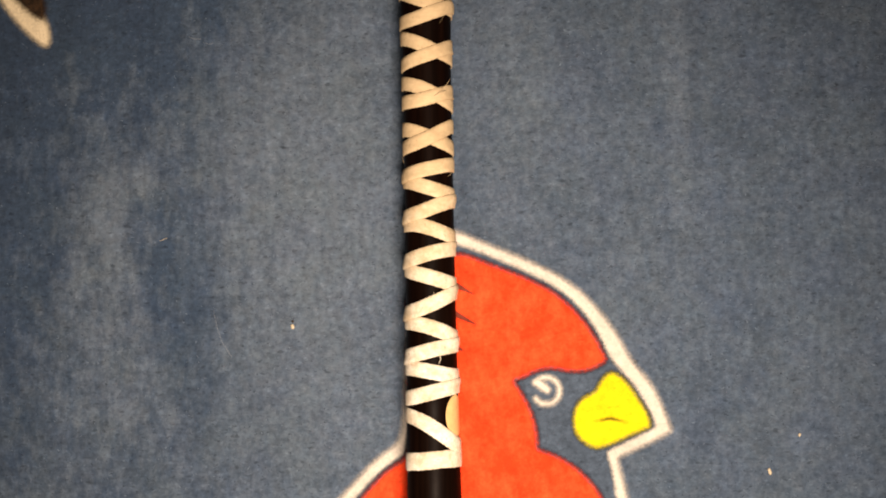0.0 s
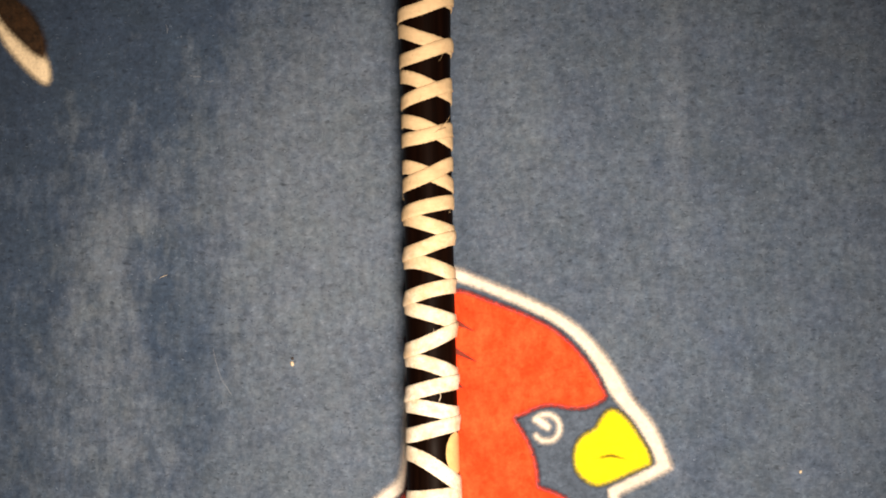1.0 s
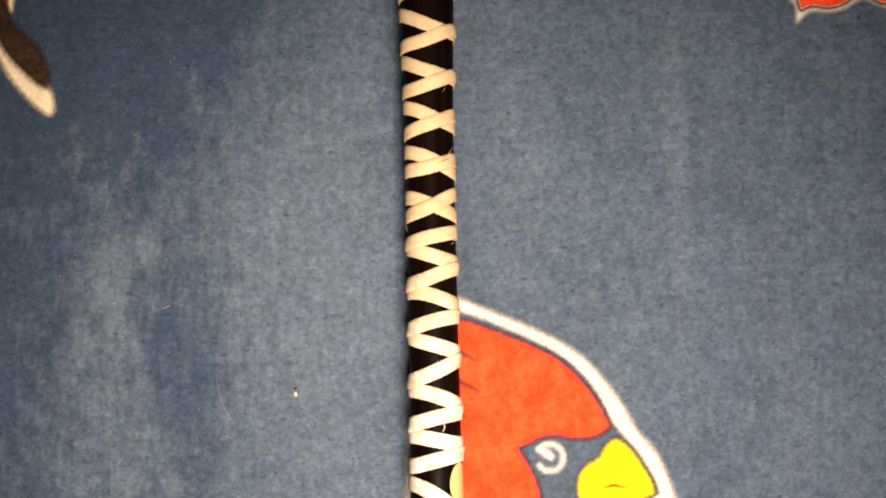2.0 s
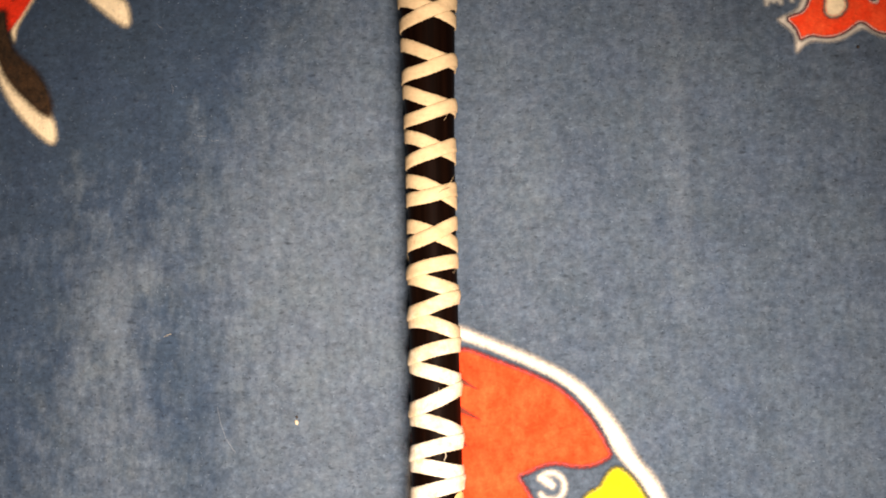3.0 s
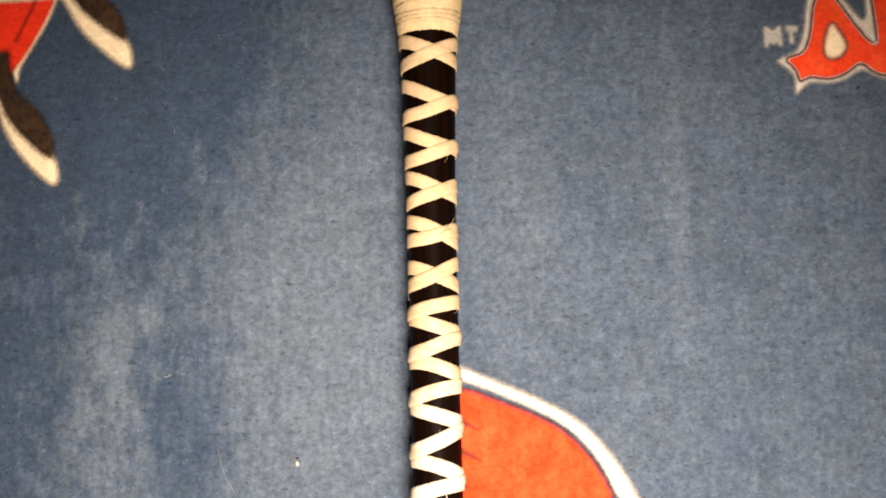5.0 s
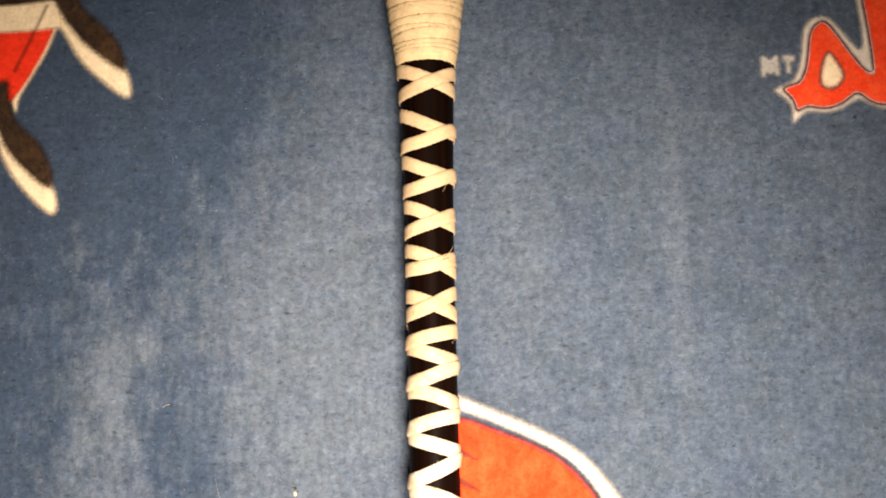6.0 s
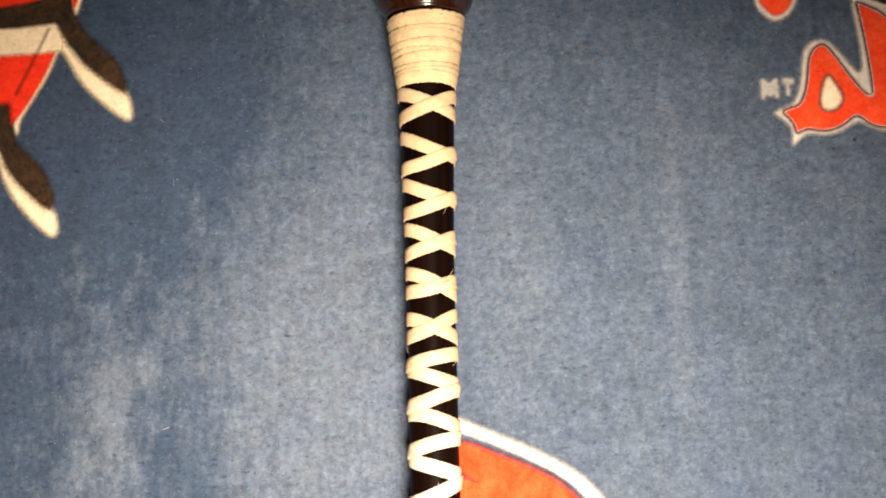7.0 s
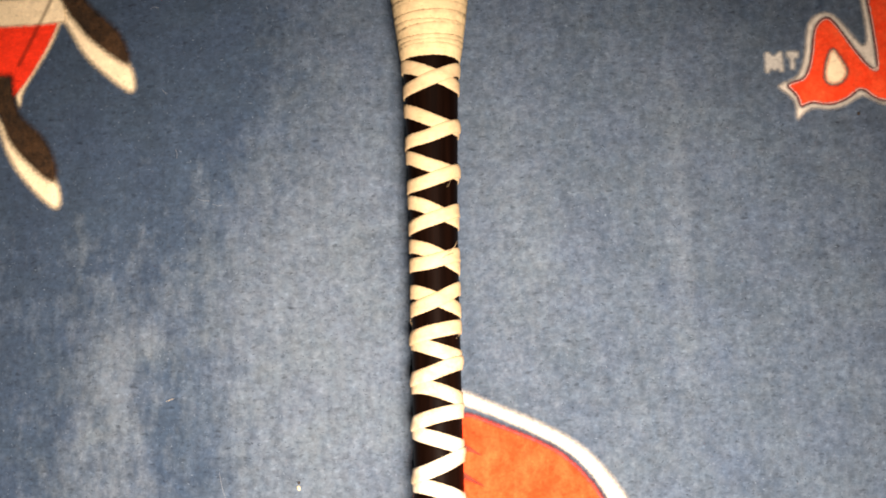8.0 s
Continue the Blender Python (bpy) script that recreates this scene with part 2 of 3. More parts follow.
def smooth_shade(bm):
    for fc in bm.faces:
        fc.smooth = True


def rounded(points, rounds=3):
    """A closed outline with its corners cut round; a point given twice stays a corner."""
    pts = [Vector(p) for p in points]
    for _ in range(rounds):
        out = []
        for a, b in zip(pts, pts[1:] + pts[:1]):
            if (a - b).length < 1e-6:
                out += [a, b]
            else:
                out += [a.lerp(b, 0.25), a.lerp(b, 0.75)]
        pts = out
    return pts


def evenly(pts, step):
    """Closed outline in even steps."""
    out = []
    for a, b in zip(pts, pts[1:] + pts[:1]):
        n = max(1, round((b - a).length / step)) if (b - a).length > 0.3 * step else 0
        out += [a.lerp(b, k / n) for k in range(n)]
    return out


def grown(pts, by):
    """The outline moved outwards (mm)."""
    area = sum(a.x * b.y - b.x * a.y for a, b in zip(pts, pts[1:] + pts[:1]))
    sign, n, out = (1 if area > 0 else -1), len(pts), []
    for k in range(n):
        d = pts[(k + 2) % n] - pts[k - 2]
        d = d.normalized() if d.length > 1e-9 else Vector((1, 0))
        out.append(pts[k] + Vector((d.y, -d.x)) * by * sign)
    return out


def unfold(pts, moved, by):
    """Draws together the stretches of a moved outline that come too near to the first one, so that it does not cross itself."""
    p, q = np.array(pts), np.array(moved)
    near = np.sqrt(((q[:, None] - p[None]) ** 2).sum(-1)).min(1)
    good = near > by * 0.9
    n = len(pts)
    if good.sum() < 4:
        return
    first = int(np.argmax(good))
    run = []
    for step in range(1, n + 1):
        k = (first + step) % n
        if good[k]:
            if run:
                mid = (moved[run[0] - 1] + moved[k]) / 2
                for j in run:
                    moved[j] = mid.copy()
            run = []
        else:
            run.append(k)


def print_patch(name, points, height, mat, parent, label="", grow=0.0, rounds=3, feather=0.95, line=False, ease=7):
    """A printed area of the blanket: outline in mm, ragged in the pile, its edge fading over about a millimetre."""
    pts = evenly(rounded(points, rounds), 0.7)
    for _ in range(ease):
        pts = [(a + b * 2 + c) / 4 for a, b, c in zip(pts[-1:] + pts[:-1], pts, pts[1:] + pts[:1])]
    if grow:
        pts = grown(pts, grow)
    pts = [p + Vector((noise.noise((p.x * 0.9, p.y * 0.9, height)), noise.noise((p.x * 0.9, p.y * 0.9, 40 + height)))) * 0.16 for p in pts]
    outer, inner = grown(pts, feather), grown(pts, -feather)
    for side in (outer, inner):
        unfold(pts, side, feather)
    if line:
        inner = grown(pts, -1.4)
        unfold(pts, inner, 1.4)
    for _ in range(2):
        outer, inner = ([(a + b * 2 + c) / 4 for a, b, c in zip(q[-1:] + q[:-1], q, q[1:] + q[:1])] for q in (outer, inner))
    bm = bmesh.new()
    fade = bm.verts.layers.float.new("edge")
    z = height * 0.001
    rim = [bm.verts.new((p.x * 0.001, p.y * 0.001, z)) for p in outer]
    core = [bm.verts.new((p.x * 0.001, p.y * 0.001, z)) for p in inner]
    for v in core:
        v[fade] = 1.0
    n = len(pts)
    for k in range(n):
        bm.faces.new((rim[k], rim[(k + 1) % n], core[(k + 1) % n], core[k]))
    if not line:
        flat, _, tris, origin, _, _ = delaunay_2d_cdt([Vector((v.co.x, v.co.y)) * 1000 for v in core], [(k, (k + 1) % n) for k in range(n)], [], 1, 1e-5)
        ends = []
        for p, src in zip(flat, origin):
            v = core[src[0]] if src else bm.verts.new((p.x * 0.001, p.y * 0.001, z))
            v[fade] = 1.0
            ends.append(v)
        for tri in tris:
            if len({ends[k] for k in tri}) == 3 and not bm.faces.get([ends[k] for k in tri]):
                bm.faces.new([ends[k] for k in tri])
    bmesh.ops.remove_doubles(bm, verts=core, dist=2e-5)
    for fc in bm.faces:
        fc.normal_update()
        if fc.normal.z < 0:
            fc.normal_flip()
    return part(name, bm, mat, parent, label)


def turned(bm, profile, steps=64):
    """A turned solid round the y axis from (y, radius) pairs; a radius of 0 closes it."""
    rings = []
    for y, r in profile:
        if r < 1e-6:
            rings.append([bm.verts.new((0, y, 0))])
        else:
            rings.append([bm.verts.new((r * math.cos(a), y, r * math.sin(a))) for a in (2 * math.pi * k / steps for k in range(steps))])
    for a, b in zip(rings, rings[1:]):
        for k in range(steps):
            j = (k + 1) % steps
            if len(a) == 1:
                bm.faces.new((a[0], b[j], b[k]))
            elif len(b) == 1:
                bm.faces.new((a[k], a[j], b[0]))
            else:
                bm.faces.new((a[k], a[j], b[j], b[k]))
    bmesh.ops.recalc_face_normals(bm, faces=bm.faces)
    smooth_shade(bm)


def thread(name, places, radius, mat, parent=None, label=""):
    """A fine fibre through some places."""
    pts = [Vector(p) for p in places]
    bm = bmesh.new()
    rings = []
    for k, p in enumerate(pts):
        d = (pts[min(k + 1, len(pts) - 1)] - pts[max(k - 1, 0)]).normalized()
        side = d.cross(Vector((0.1, 0.2, 1))).normalized()
        up = side.cross(d)
        rings.append([bm.verts.new(p + (side * math.cos(a) + up * math.sin(a)) * radius) for a in (2 * math.pi * j / 6 for j in range(6))])
    for a, b in zip(rings, rings[1:]):
        for j in range(6):
            bm.faces.new((a[j], a[(j + 1) % 6], b[(j + 1) % 6], b[j]))
    bm.faces.new(rings[0][::-1])
    bm.faces.new(rings[-1])
    smooth_shade(bm)
    return part(name, bm, mat, parent, label)


# ---- the room round the blanket ----
FLOOR_Z = -0.006
for name, lo, hi, mat, label in (
        ("floor", (-1.8, -2.0, FLOOR_Z - 0.1), (1.8, 1.6, FLOOR_Z), FLOOR_WOOD, "brown wooden floor under the blanket"),
        ("ceiling", (-1.8, -2.0, 2.4), (1.8, 1.6, 2.5), CEILING_PAINT, "plain white ceiling"),
        ("wall_north", (-1.8, 1.6, FLOOR_Z), (1.8, 1.7, 2.4), WALL_PAINT, "plain pale wall"),
        ("wall_south", (-1.8, -2.1, FLOOR_Z), (1.8, -2.0, 2.4), WALL_PAINT, "plain pale wall"),
        ("wall_east", (1.8, -2.1, FLOOR_Z), (1.9, 1.7, 2.4), WALL_PAINT, "plain pale wall"),
        ("wall_west", (-1.9, -2.1, FLOOR_Z), (-1.8, 1.7, 2.4), WALL_PAINT, "plain pale wall")):
    bm = bmesh.new()
    box(bm, lo, hi)
    tagged(part(name, bm, mat), label, kind="structure")

# ---- the blanket and its prints ----
blanket = tagged(new("fleece_blanket"), "blue-grey fleece blanket with red and white prints, spread flat", "blanket")
bm = bmesh.new()
box(bm, (-0.66, -0.90, FLOOR_Z), (0.66, 0.64, 0.0), 0.0025)
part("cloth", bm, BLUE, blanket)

# outlines in millimetres from the middle of the blanket
EMBLEM_BORDER = [
    (-74.8, -127.4), (-74.8, -127.4), (-65.7, -114.9), (-57.6, -105.8), (-50.6, -98.8), (-44, -91.7), (-38, -85.8), (-32.1, -81.6), (-26.8,
    -78.3), (-24.3, -73.7), (-23.3, -67.4), (-22.1, -58), (-20, -25), (-11.7, 20.8), (-1.8, 32), (7.4, 29.9), (19.9, 23.8), (45.9, 12.6),
    (64.3, 2.1), (76.1, -9.1), (88, -25.6), (93.5, -38.2), (103.7, -50), (108.2, -60), (113.2, -74.7), (113.2, -74.7), (102.7, -80.4),
    (85.7, -87.7), (85.7, -87.7), (88.4, -99.3), (90, -107.5), (96.4, -143.5), (96.4, -143.5)]
EMBLEM_GROUND = [
    (-66, -127.5), (-66, -127.5), (-57, -115.6), (-48.8, -106.3), (-43.1, -99.8), (-36.8, -93.6), (-30, -88.2), (-25.3, -85.4), (-21.4,
    -82.4), (-20.3, -73.8), (-14.2, -25.2), (-6.6, 17.7), (0.9, 24.1), (6.3, 22.5), (19.7, 17.8), (45.6, 5.5), (61, -3.5), (69.8, -12.9),
    (77.3, -23.9), (82.8, -37.9), (96.1, -52.7), (103.2, -67.5), (104.7, -72.3), (104.7, -72.3), (95.3, -76.6), (79.6, -84.2), (79.6,
    -84.2), (82.6, -96.4), (83.6, -107.4), (89.4, -143.5), (89.4, -143.5)]
EMBLEM_FIELD = [
    (-62, -127.6), (-62, -127.6), (-52.9, -115.7), (-45, -106.3), (-39, -99.8), (-33, -93.6), (-27.1, -89.4), (-22.4, -86.9), (-19.4,
    -82.4), (-9.3, -25.3), (-2.4, 11.9), (6.2, 18.5), (22.7, 11.6), (42.7, 3.3), (56.7, -4.5), (67.7, -15.4), (75.3, -26.7), (80.8, -38.4),
    (80.8, -38.4), (71.9, -43), (62.9, -43.1), (53.6, -40.9), (45.9, -41.8), (39.5, -45.4), (33.1, -46.9), (33.1, -46.9), (38.3, -55.3),
    (42.8, -64.8), (44.8, -75.6), (44.6, -82.7), (44.6, -82.7), (53.5, -85.7), (62.7, -91.3), (70.1, -98.4), (76.9, -107.3), (85.2, -143.4),
    (85.2, -143.4)]
EMBLEM_YELLOW = [
    (82, -44.1), (77.7, -48.6), (75.2, -53.9), (75.2, -53.9), (66.9, -57.7), (63.2, -66.6), (64.6, -76), (70.7, -81.5), (76.8, -82.8), (89.4,
    -77.3), (101.9, -72.2), (101.9, -72.2), (101.8, -67.4), (97.5, -59.7), (91.7, -50.3), (86.2, -44.8)]
EMBLEM_CREASE = [
    (71.3, -69.1), (71.3, -69.1), (75.9, -68.1), (80.7, -66.7), (85.5, -67.4), (89.4, -68.9), (93.8, -70.4), (93.8, -70.4), (89.3, -70),
    (85.4, -68.8), (80.7, -68.2), (75.8, -69.2)]
STROKE_LONG = [
    (6.3, 3.5), (6.3, 3.5), (16.7, -3.9), (16.7, -3.9), (6.8, -0.5), (6.8, -0.5)]
STROKE_LOWER = [
    (5.3, -10.8), (5.3, -10.8), (18, -19.7), (18, -19.7), (5.7, -14.8), (5.7, -14.8)]
STROKE_SHORT = [
    (5.4, -27.4), (5.4, -27.4), (9.8, -32.1), (9.8, -32.1), (5.2, -31.4), (5.2, -31.4)]
TAIL_LINE = [
    (-208.7, 248.4), (-208.7, 248.4), (-207.1, 248.3), (-207.1, 248.3), (-212.5, 236.9), (-225.8, 211), (-225.8, 211), (-227.7, 211.1),
    (-227.7, 211.1), (-214.3, 237.1)]
TAIL_BORDER_LOW = [
    (-255.8, 195.2), (-255.8, 195.2), (-240.6, 185.1), (-236.8, 175.6), (-234.2, 166.8), (-230.5, 158.7), (-225.4, 151.1), (-219.5, 144.1),
    (-213.3, 137.7), (-207.4, 132.9), (-204, 132.7), (-202.8, 137.5), (-204, 144.3), (-206.2, 149.2), (-211.8, 155.6), (-218, 162.4),
    (-225.8, 170.4), (-233.1, 181.6), (-255.8, 199.9), (-255.8, 199.9)]
TAIL_DARK_LOW = [
    (-255.9, 208.9), (-255.9, 208.9), (-229.7, 206.9), (-229.7, 206.9), (-229.1, 198.4), (-227.8, 192.1), (-226.5, 186.5), (-222.7, 181.4),
    (-216.8, 176.4), (-211.8, 171), (-208.4, 164.9), (-206.2, 159), (-205, 152.8), (-205.3, 148.6), (-207.1, 146.5), (-210.5, 147.9),
    (-215.2, 151.5), (-221.4, 157.9), (-227.7, 164.4), (-232.4, 171.1), (-235.5, 178.9), (-238.1, 186.5), (-255.8, 203), (-255.8, 203)]
TAIL_BORDER_HIGH = [
    (-204.3, 235.5), (-204.3, 235.5), (-200.8, 234), (-197.3, 227.5), (-193.2, 220), (-188.2, 212.9), (-182, 206.9), (-174.5, 200.2),
    (-168.3, 195.2), (-164.6, 193.5), (-162.1, 194.9), (-162.1, 199.5), (-163.3, 205.2), (-165.5, 210), (-172, 216.6), (-181.7, 225.3),
    (-191.7, 237.2), (-199.6, 246.6), (-204.3, 248.8), (-204.3, 248.8)]
TAIL_DARK_HIGH = [
    (-204.3, 249.7), (-204.3, 249.7), (-201.8, 244.2), (-198.6, 237.7), (-194.8, 233), (-189.8, 226.4), (-183.8, 220.7), (-177.6, 215.7),
    (-171.4, 210.9), (-165.8, 208.1), (-165.8, 208.1), (-164.5, 212.1), (-166.1, 217.8), (-169.2, 224.9), (-173.2, 230.4), (-179.1, 235.8),
    (-185.1, 241.2), (-189.2, 246.6), (-192.3, 252.4), (-194.9, 256.4), (-196.1, 262.9), (-197.4, 277.3), (-197.4, 277.3), (-206, 277.9),
    (-206, 277.9)]
TAIL_RED_TIP = [
    (-196.2, 275.6), (-196.2, 275.6), (-190.8, 275.3), (-190.8, 275.3), (-192, 262.6), (-193.6, 258.2), (-194.5, 256.4), (-194.5, 256.4),
    (-195.5, 259.6)]
TAIL_EDGE_TIP = [
    (-196.8, 275.7), (-196.8, 275.7), (-188.3, 275.1), (-188.3, 275.1), (-189.5, 263.7), (-191.4, 257.5), (-193, 253.1), (-194.9, 254.2),
    (-196.1, 260.3)]
TAIL_BAND = [
    (-255.1, 249.1), (-255.1, 249.1), (-245.5, 248.8), (-236, 248.5), (-226.4, 248.3), (-216.9, 248.9), (-209, 249.4), (-201.8, 249.9),
    (-201.8, 249.9), (-196.1, 253.3), (-195.5, 262.8), (-197.4, 270.9), (-197.4, 270.9), (-204.4, 266.3), (-210.7, 264.1), (-217, 262.9),
    (-226.5, 262), (-236.1, 261), (-255.2, 259.6), (-255.2, 259.6)]
TAIL_STRIPE = [
    (-255.1, 252.3), (-255.1, 252.3), (-236, 251.1), (-217, 251.5), (-204.3, 251.9), (-204.3, 251.9), (-200.5, 244.1), (-200.2, 234.3),
    (-200.2, 234.3), (-207.4, 234.1), (-213.7, 233.5), (-223.2, 233.5), (-235.8, 233.6), (-254.9, 234.1), (-254.9, 234.1)]
TAIL_RED_LOW = [
    (-254.9, 235.7), (-254.9, 235.7), (-235.8, 235.2), (-216.9, 235), (-203.9, 235.5), (-203.9, 235.5), (-205.8, 230.5), (-210.5, 220.8),
    (-216.7, 210.5), (-222.9, 201.4), (-227.9, 195.5), (-227.9, 195.5), (-235.4, 189.7), (-254.3, 187.6), (-254.3, 187.6)]
TAIL_EDGE = [
    (-216.9, 235.6), (-216.9, 235.6), (-202.4, 235.4), (-202.4, 235.4), (-206.7, 224.3), (-212.7, 214.3), (-219.2, 204.4), (-224.8, 195.9),
    (-225.1, 189.1), (-226.3, 187.3), (-226.3, 187.3), (-228.6, 194.9), (-228.6, 194.9)]
TAIL_RED_HIGH = [
    (-255.2, 258.9), (-255.2, 258.9), (-236.1, 259), (-223.4, 260.1), (-210.7, 263.7), (-194.9, 275.5), (-194.9, 275.5), (-255.5, 279.5),
    (-255.5, 279.5)]
LETTER_BORDER = [
    (172, 179), (178.2, 181.6), (184, 183.6), (186.6, 188.5), (188.8, 198.8), (189.7, 207.8), (191.4, 212.5), (195.1, 215.8), (200.1,
    217.3), (204.5, 215.8), (208.5, 211.7), (212.4, 206.1), (216.2, 200.5), (218.9, 197.9), (219.7, 201.8), (219.2, 209.6), (218.4, 218),
    (217.1, 227.7), (216.4, 237.7), (217.1, 254.3), (217.1, 254.3), (256.8, 251.7), (256.8, 251.7), (249.7, 163.4), (249.7, 163.4), (229.6,
    165.1), (223.3, 166.9), (219.3, 169.8), (215.8, 171.5), (210.7, 167.9), (204.9, 165.3), (197.8, 164.8), (192.2, 166.3), (187.8, 164.5),
    (185, 161.1), (182.3, 158.9), (181.8, 163.1), (182.4, 168), (180.9, 172), (177.2, 175.1)]
LETTER_FIELD = [
    (178.3, 179.2), (183.5, 180.7), (188.5, 181.9), (191.5, 188.9), (193.3, 197.7), (194.1, 205.7), (196.1, 210.4), (199.8, 213.4), (202.9,
    212.7), (205.5, 208.9), (209.3, 203), (213.1, 196.8), (216.9, 190.9), (220.8, 186), (225.1, 183.3), (225.1, 190.7), (224.3, 202.1),
    (223.3, 211.7), (222.3, 220.7), (221, 229.8), (220.2, 234.7), (220.2, 234.7), (228.1, 230.6), (232.8, 227.9), (239.8, 216.7), (252.5,
    198), (249.9, 166.9), (229.9, 168.6), (224.9, 169.2), (220.9, 171.8), (216.4, 176.2), (212.6, 174), (208.1, 170.4), (202.3, 168.4),
    (196.6, 168.4), (191.6, 170.2), (187.6, 168.9), (185.2, 167.3), (184.9, 171.7), (182.4, 176)]
LETTER_COUNTER = [
    (202.7, 198.6), (200, 192.2), (198, 184.9), (198.3, 180.1), (201.5, 177.9), (206.1, 178.8), (210.1, 183.3), (209, 187.5), (206.3, 192.7)]
LETTER_DARK = [
    (222.5, 250.9), (222.5, 250.9), (224.3, 236.9), (224.3, 236.9), (230.4, 234.1), (238.1, 230.6), (254.9, 227.7), (254.9, 227.7), (256.6,
    248.6), (256.6, 248.6)]
BLOB_BORDER = [
    (168.2, 253), (168.2, 253), (167.5, 241.8), (167.7, 236.3), (169.5, 232.5), (173, 229.3), (177.1, 226), (182.4, 226.9), (186.6, 229.6),
    (189.8, 234.9), (192.3, 240.8), (193.8, 251.3), (193.8, 251.3)]
BLOB_FIELD = [
    (170.3, 252.9), (170.3, 252.9), (170.1, 241.6), (170.6, 236.4), (173.4, 234.1), (175.7, 230.6), (179.4, 229.2), (184.4, 231.3), (187.6,
    235.6), (189.1, 241), (190.4, 251.5), (190.4, 251.5)]

emblem = print_patch("emblem", EMBLEM_BORDER, 0.10, WHITE_PRINT, blanket, "large red emblem with a wide white printed border", grow=-0.3, feather=2.1)
print_patch("printed_ground", EMBLEM_GROUND, 0.16, BLUE_PRINT, emblem, "slate blue printed ground inside the white border", grow=0.2, feather=1.6)
print_patch("printed_outline", EMBLEM_FIELD, 0.22, NAVY_PRINT, emblem, "thin dark outline of the red field", grow=1.8, feather=1.7, line=True)
print_patch("printed_field", EMBLEM_FIELD, 0.28, RED_PRINT, emblem, "orange-red printed field of the emblem", grow=0.5, feather=1.9)
print_patch("printed_outline", EMBLEM_YELLOW, 0.22, NAVY_PRINT, emblem, "thin dark outline of the yellow patch", grow=1.2, feather=1.4, line=True)
print_patch("printed_patch", EMBLEM_YELLOW, 0.34, YELLOW_PRINT, emblem, "bright yellow rounded printed patch", feather=1.7)
print_patch("printed_crease", EMBLEM_CREASE, 0.40, OLIVE_PRINT, emblem, "thin olive curved line on the yellow patch", feather=0.8, ease=1)
print_patch("printed_stroke", STROKE_LONG, 0.34, DULL_RED_PRINT, emblem, "short dark pointed stroke on the red field", feather=0.5, ease=1)
print_patch("printed_stroke", STROKE_SHORT, 0.34, DULL_RED_PRINT, emblem, "short dark pointed stroke on the red field", feather=0.5, ease=1)
print_patch("printed_stroke", STROKE_LOWER, 0.34, DULL_RED_PRINT, emblem, "short dark pointed stroke on the red field", feather=0.5, ease=1)


def arc(cx, cy, r, wide, a0, a1, steps=28):
    """A closed outline along part of a ring, in mm."""
    turns = [radians(a0 + (a1 - a0) * k / steps) for k in range(steps + 1)]
    return ([(cx + (r + wide / 2) * math.cos(a), cy + (r + wide / 2) * math.sin(a)) for a in turns]
            + [(cx + (r - wide / 2) * math.cos(a), cy + (r - wide / 2) * math.sin(a)) for a in reversed(turns)])


print_patch("printed_ring", arc(50.6, -53.0, 6.8, 3.1, -160, 140), 0.34, WHITE_PRINT, emblem, "white printed open ring", rounds=1, feather=1.5)
print_patch("printed_curl", [(45.2, -46.6), (47.6, -47.0), (50.6, -49.8), (53.0, -51.6), (52.6, -54.6), (50.0, -54.6), (47.2, -51.4), (44.0, -50.2), (43.2, -48.4)], 0.38, WHITE_PRINT, emblem,
            "small white curl inside the ring", rounds=2, grow=0.3, feather=1.4)

tail = print_patch("tipped_emblem", TAIL_BORDER_LOW, 0.10, CREAM_PRINT, blanket, "red and cream emblem with brown-black curved tips", feather=2.2)
print_patch("printed_border", TAIL_BORDER_HIGH, 0.10, CREAM_PRINT, tail, "cream printed edge under a dark curved tip", feather=2.2)
print_patch("printed_border", TAIL_EDGE_TIP, 0.14, CREAM_PRINT, tail, "thin cream edge of a small red sliver", feather=1.2)
print_patch("printed_border", TAIL_EDGE, 0.14, CREAM_PRINT, tail, "thin cream edge of the red wedge", feather=1.4)
print_patch("printed_field", TAIL_RED_LOW, 0.20, DEEP_RED_PRINT, tail, "red printed wedge", feather=1.5)
print_patch("printed_field", TAIL_RED_HIGH, 0.20, DEEP_RED_PRINT, tail, "red printed field above a dark band", feather=1.5)
print_patch("printed_stripe", TAIL_STRIPE, 0.26, CREAM_PRINT, tail, "cream printed stripe across the red", feather=1.5)
print_patch("printed_tip", TAIL_DARK_LOW, 0.32, DARK_PRINT, tail, "brown-black curved printed tip", grow=0.1, feather=2.4)
print_patch("printed_tip", TAIL_DARK_HIGH, 0.32, DARK_PRINT, tail, "brown-black curved printed tip", grow=0.1, feather=2.4)
print_patch("printed_band", TAIL_BAND, 0.38, DARK_PRINT, tail, "brown-black printed band", feather=1.5)
print_patch("printed_line", TAIL_LINE, 0.44, SEAM_PRINT, tail, "thin brownish slanting line across the wedge", grow=0.4, feather=0.8, ease=1)
print_patch("printed_sliver", TAIL_RED_TIP, 0.44, DEEP_RED_PRINT, tail, "small red printed sliver", feather=0.9)

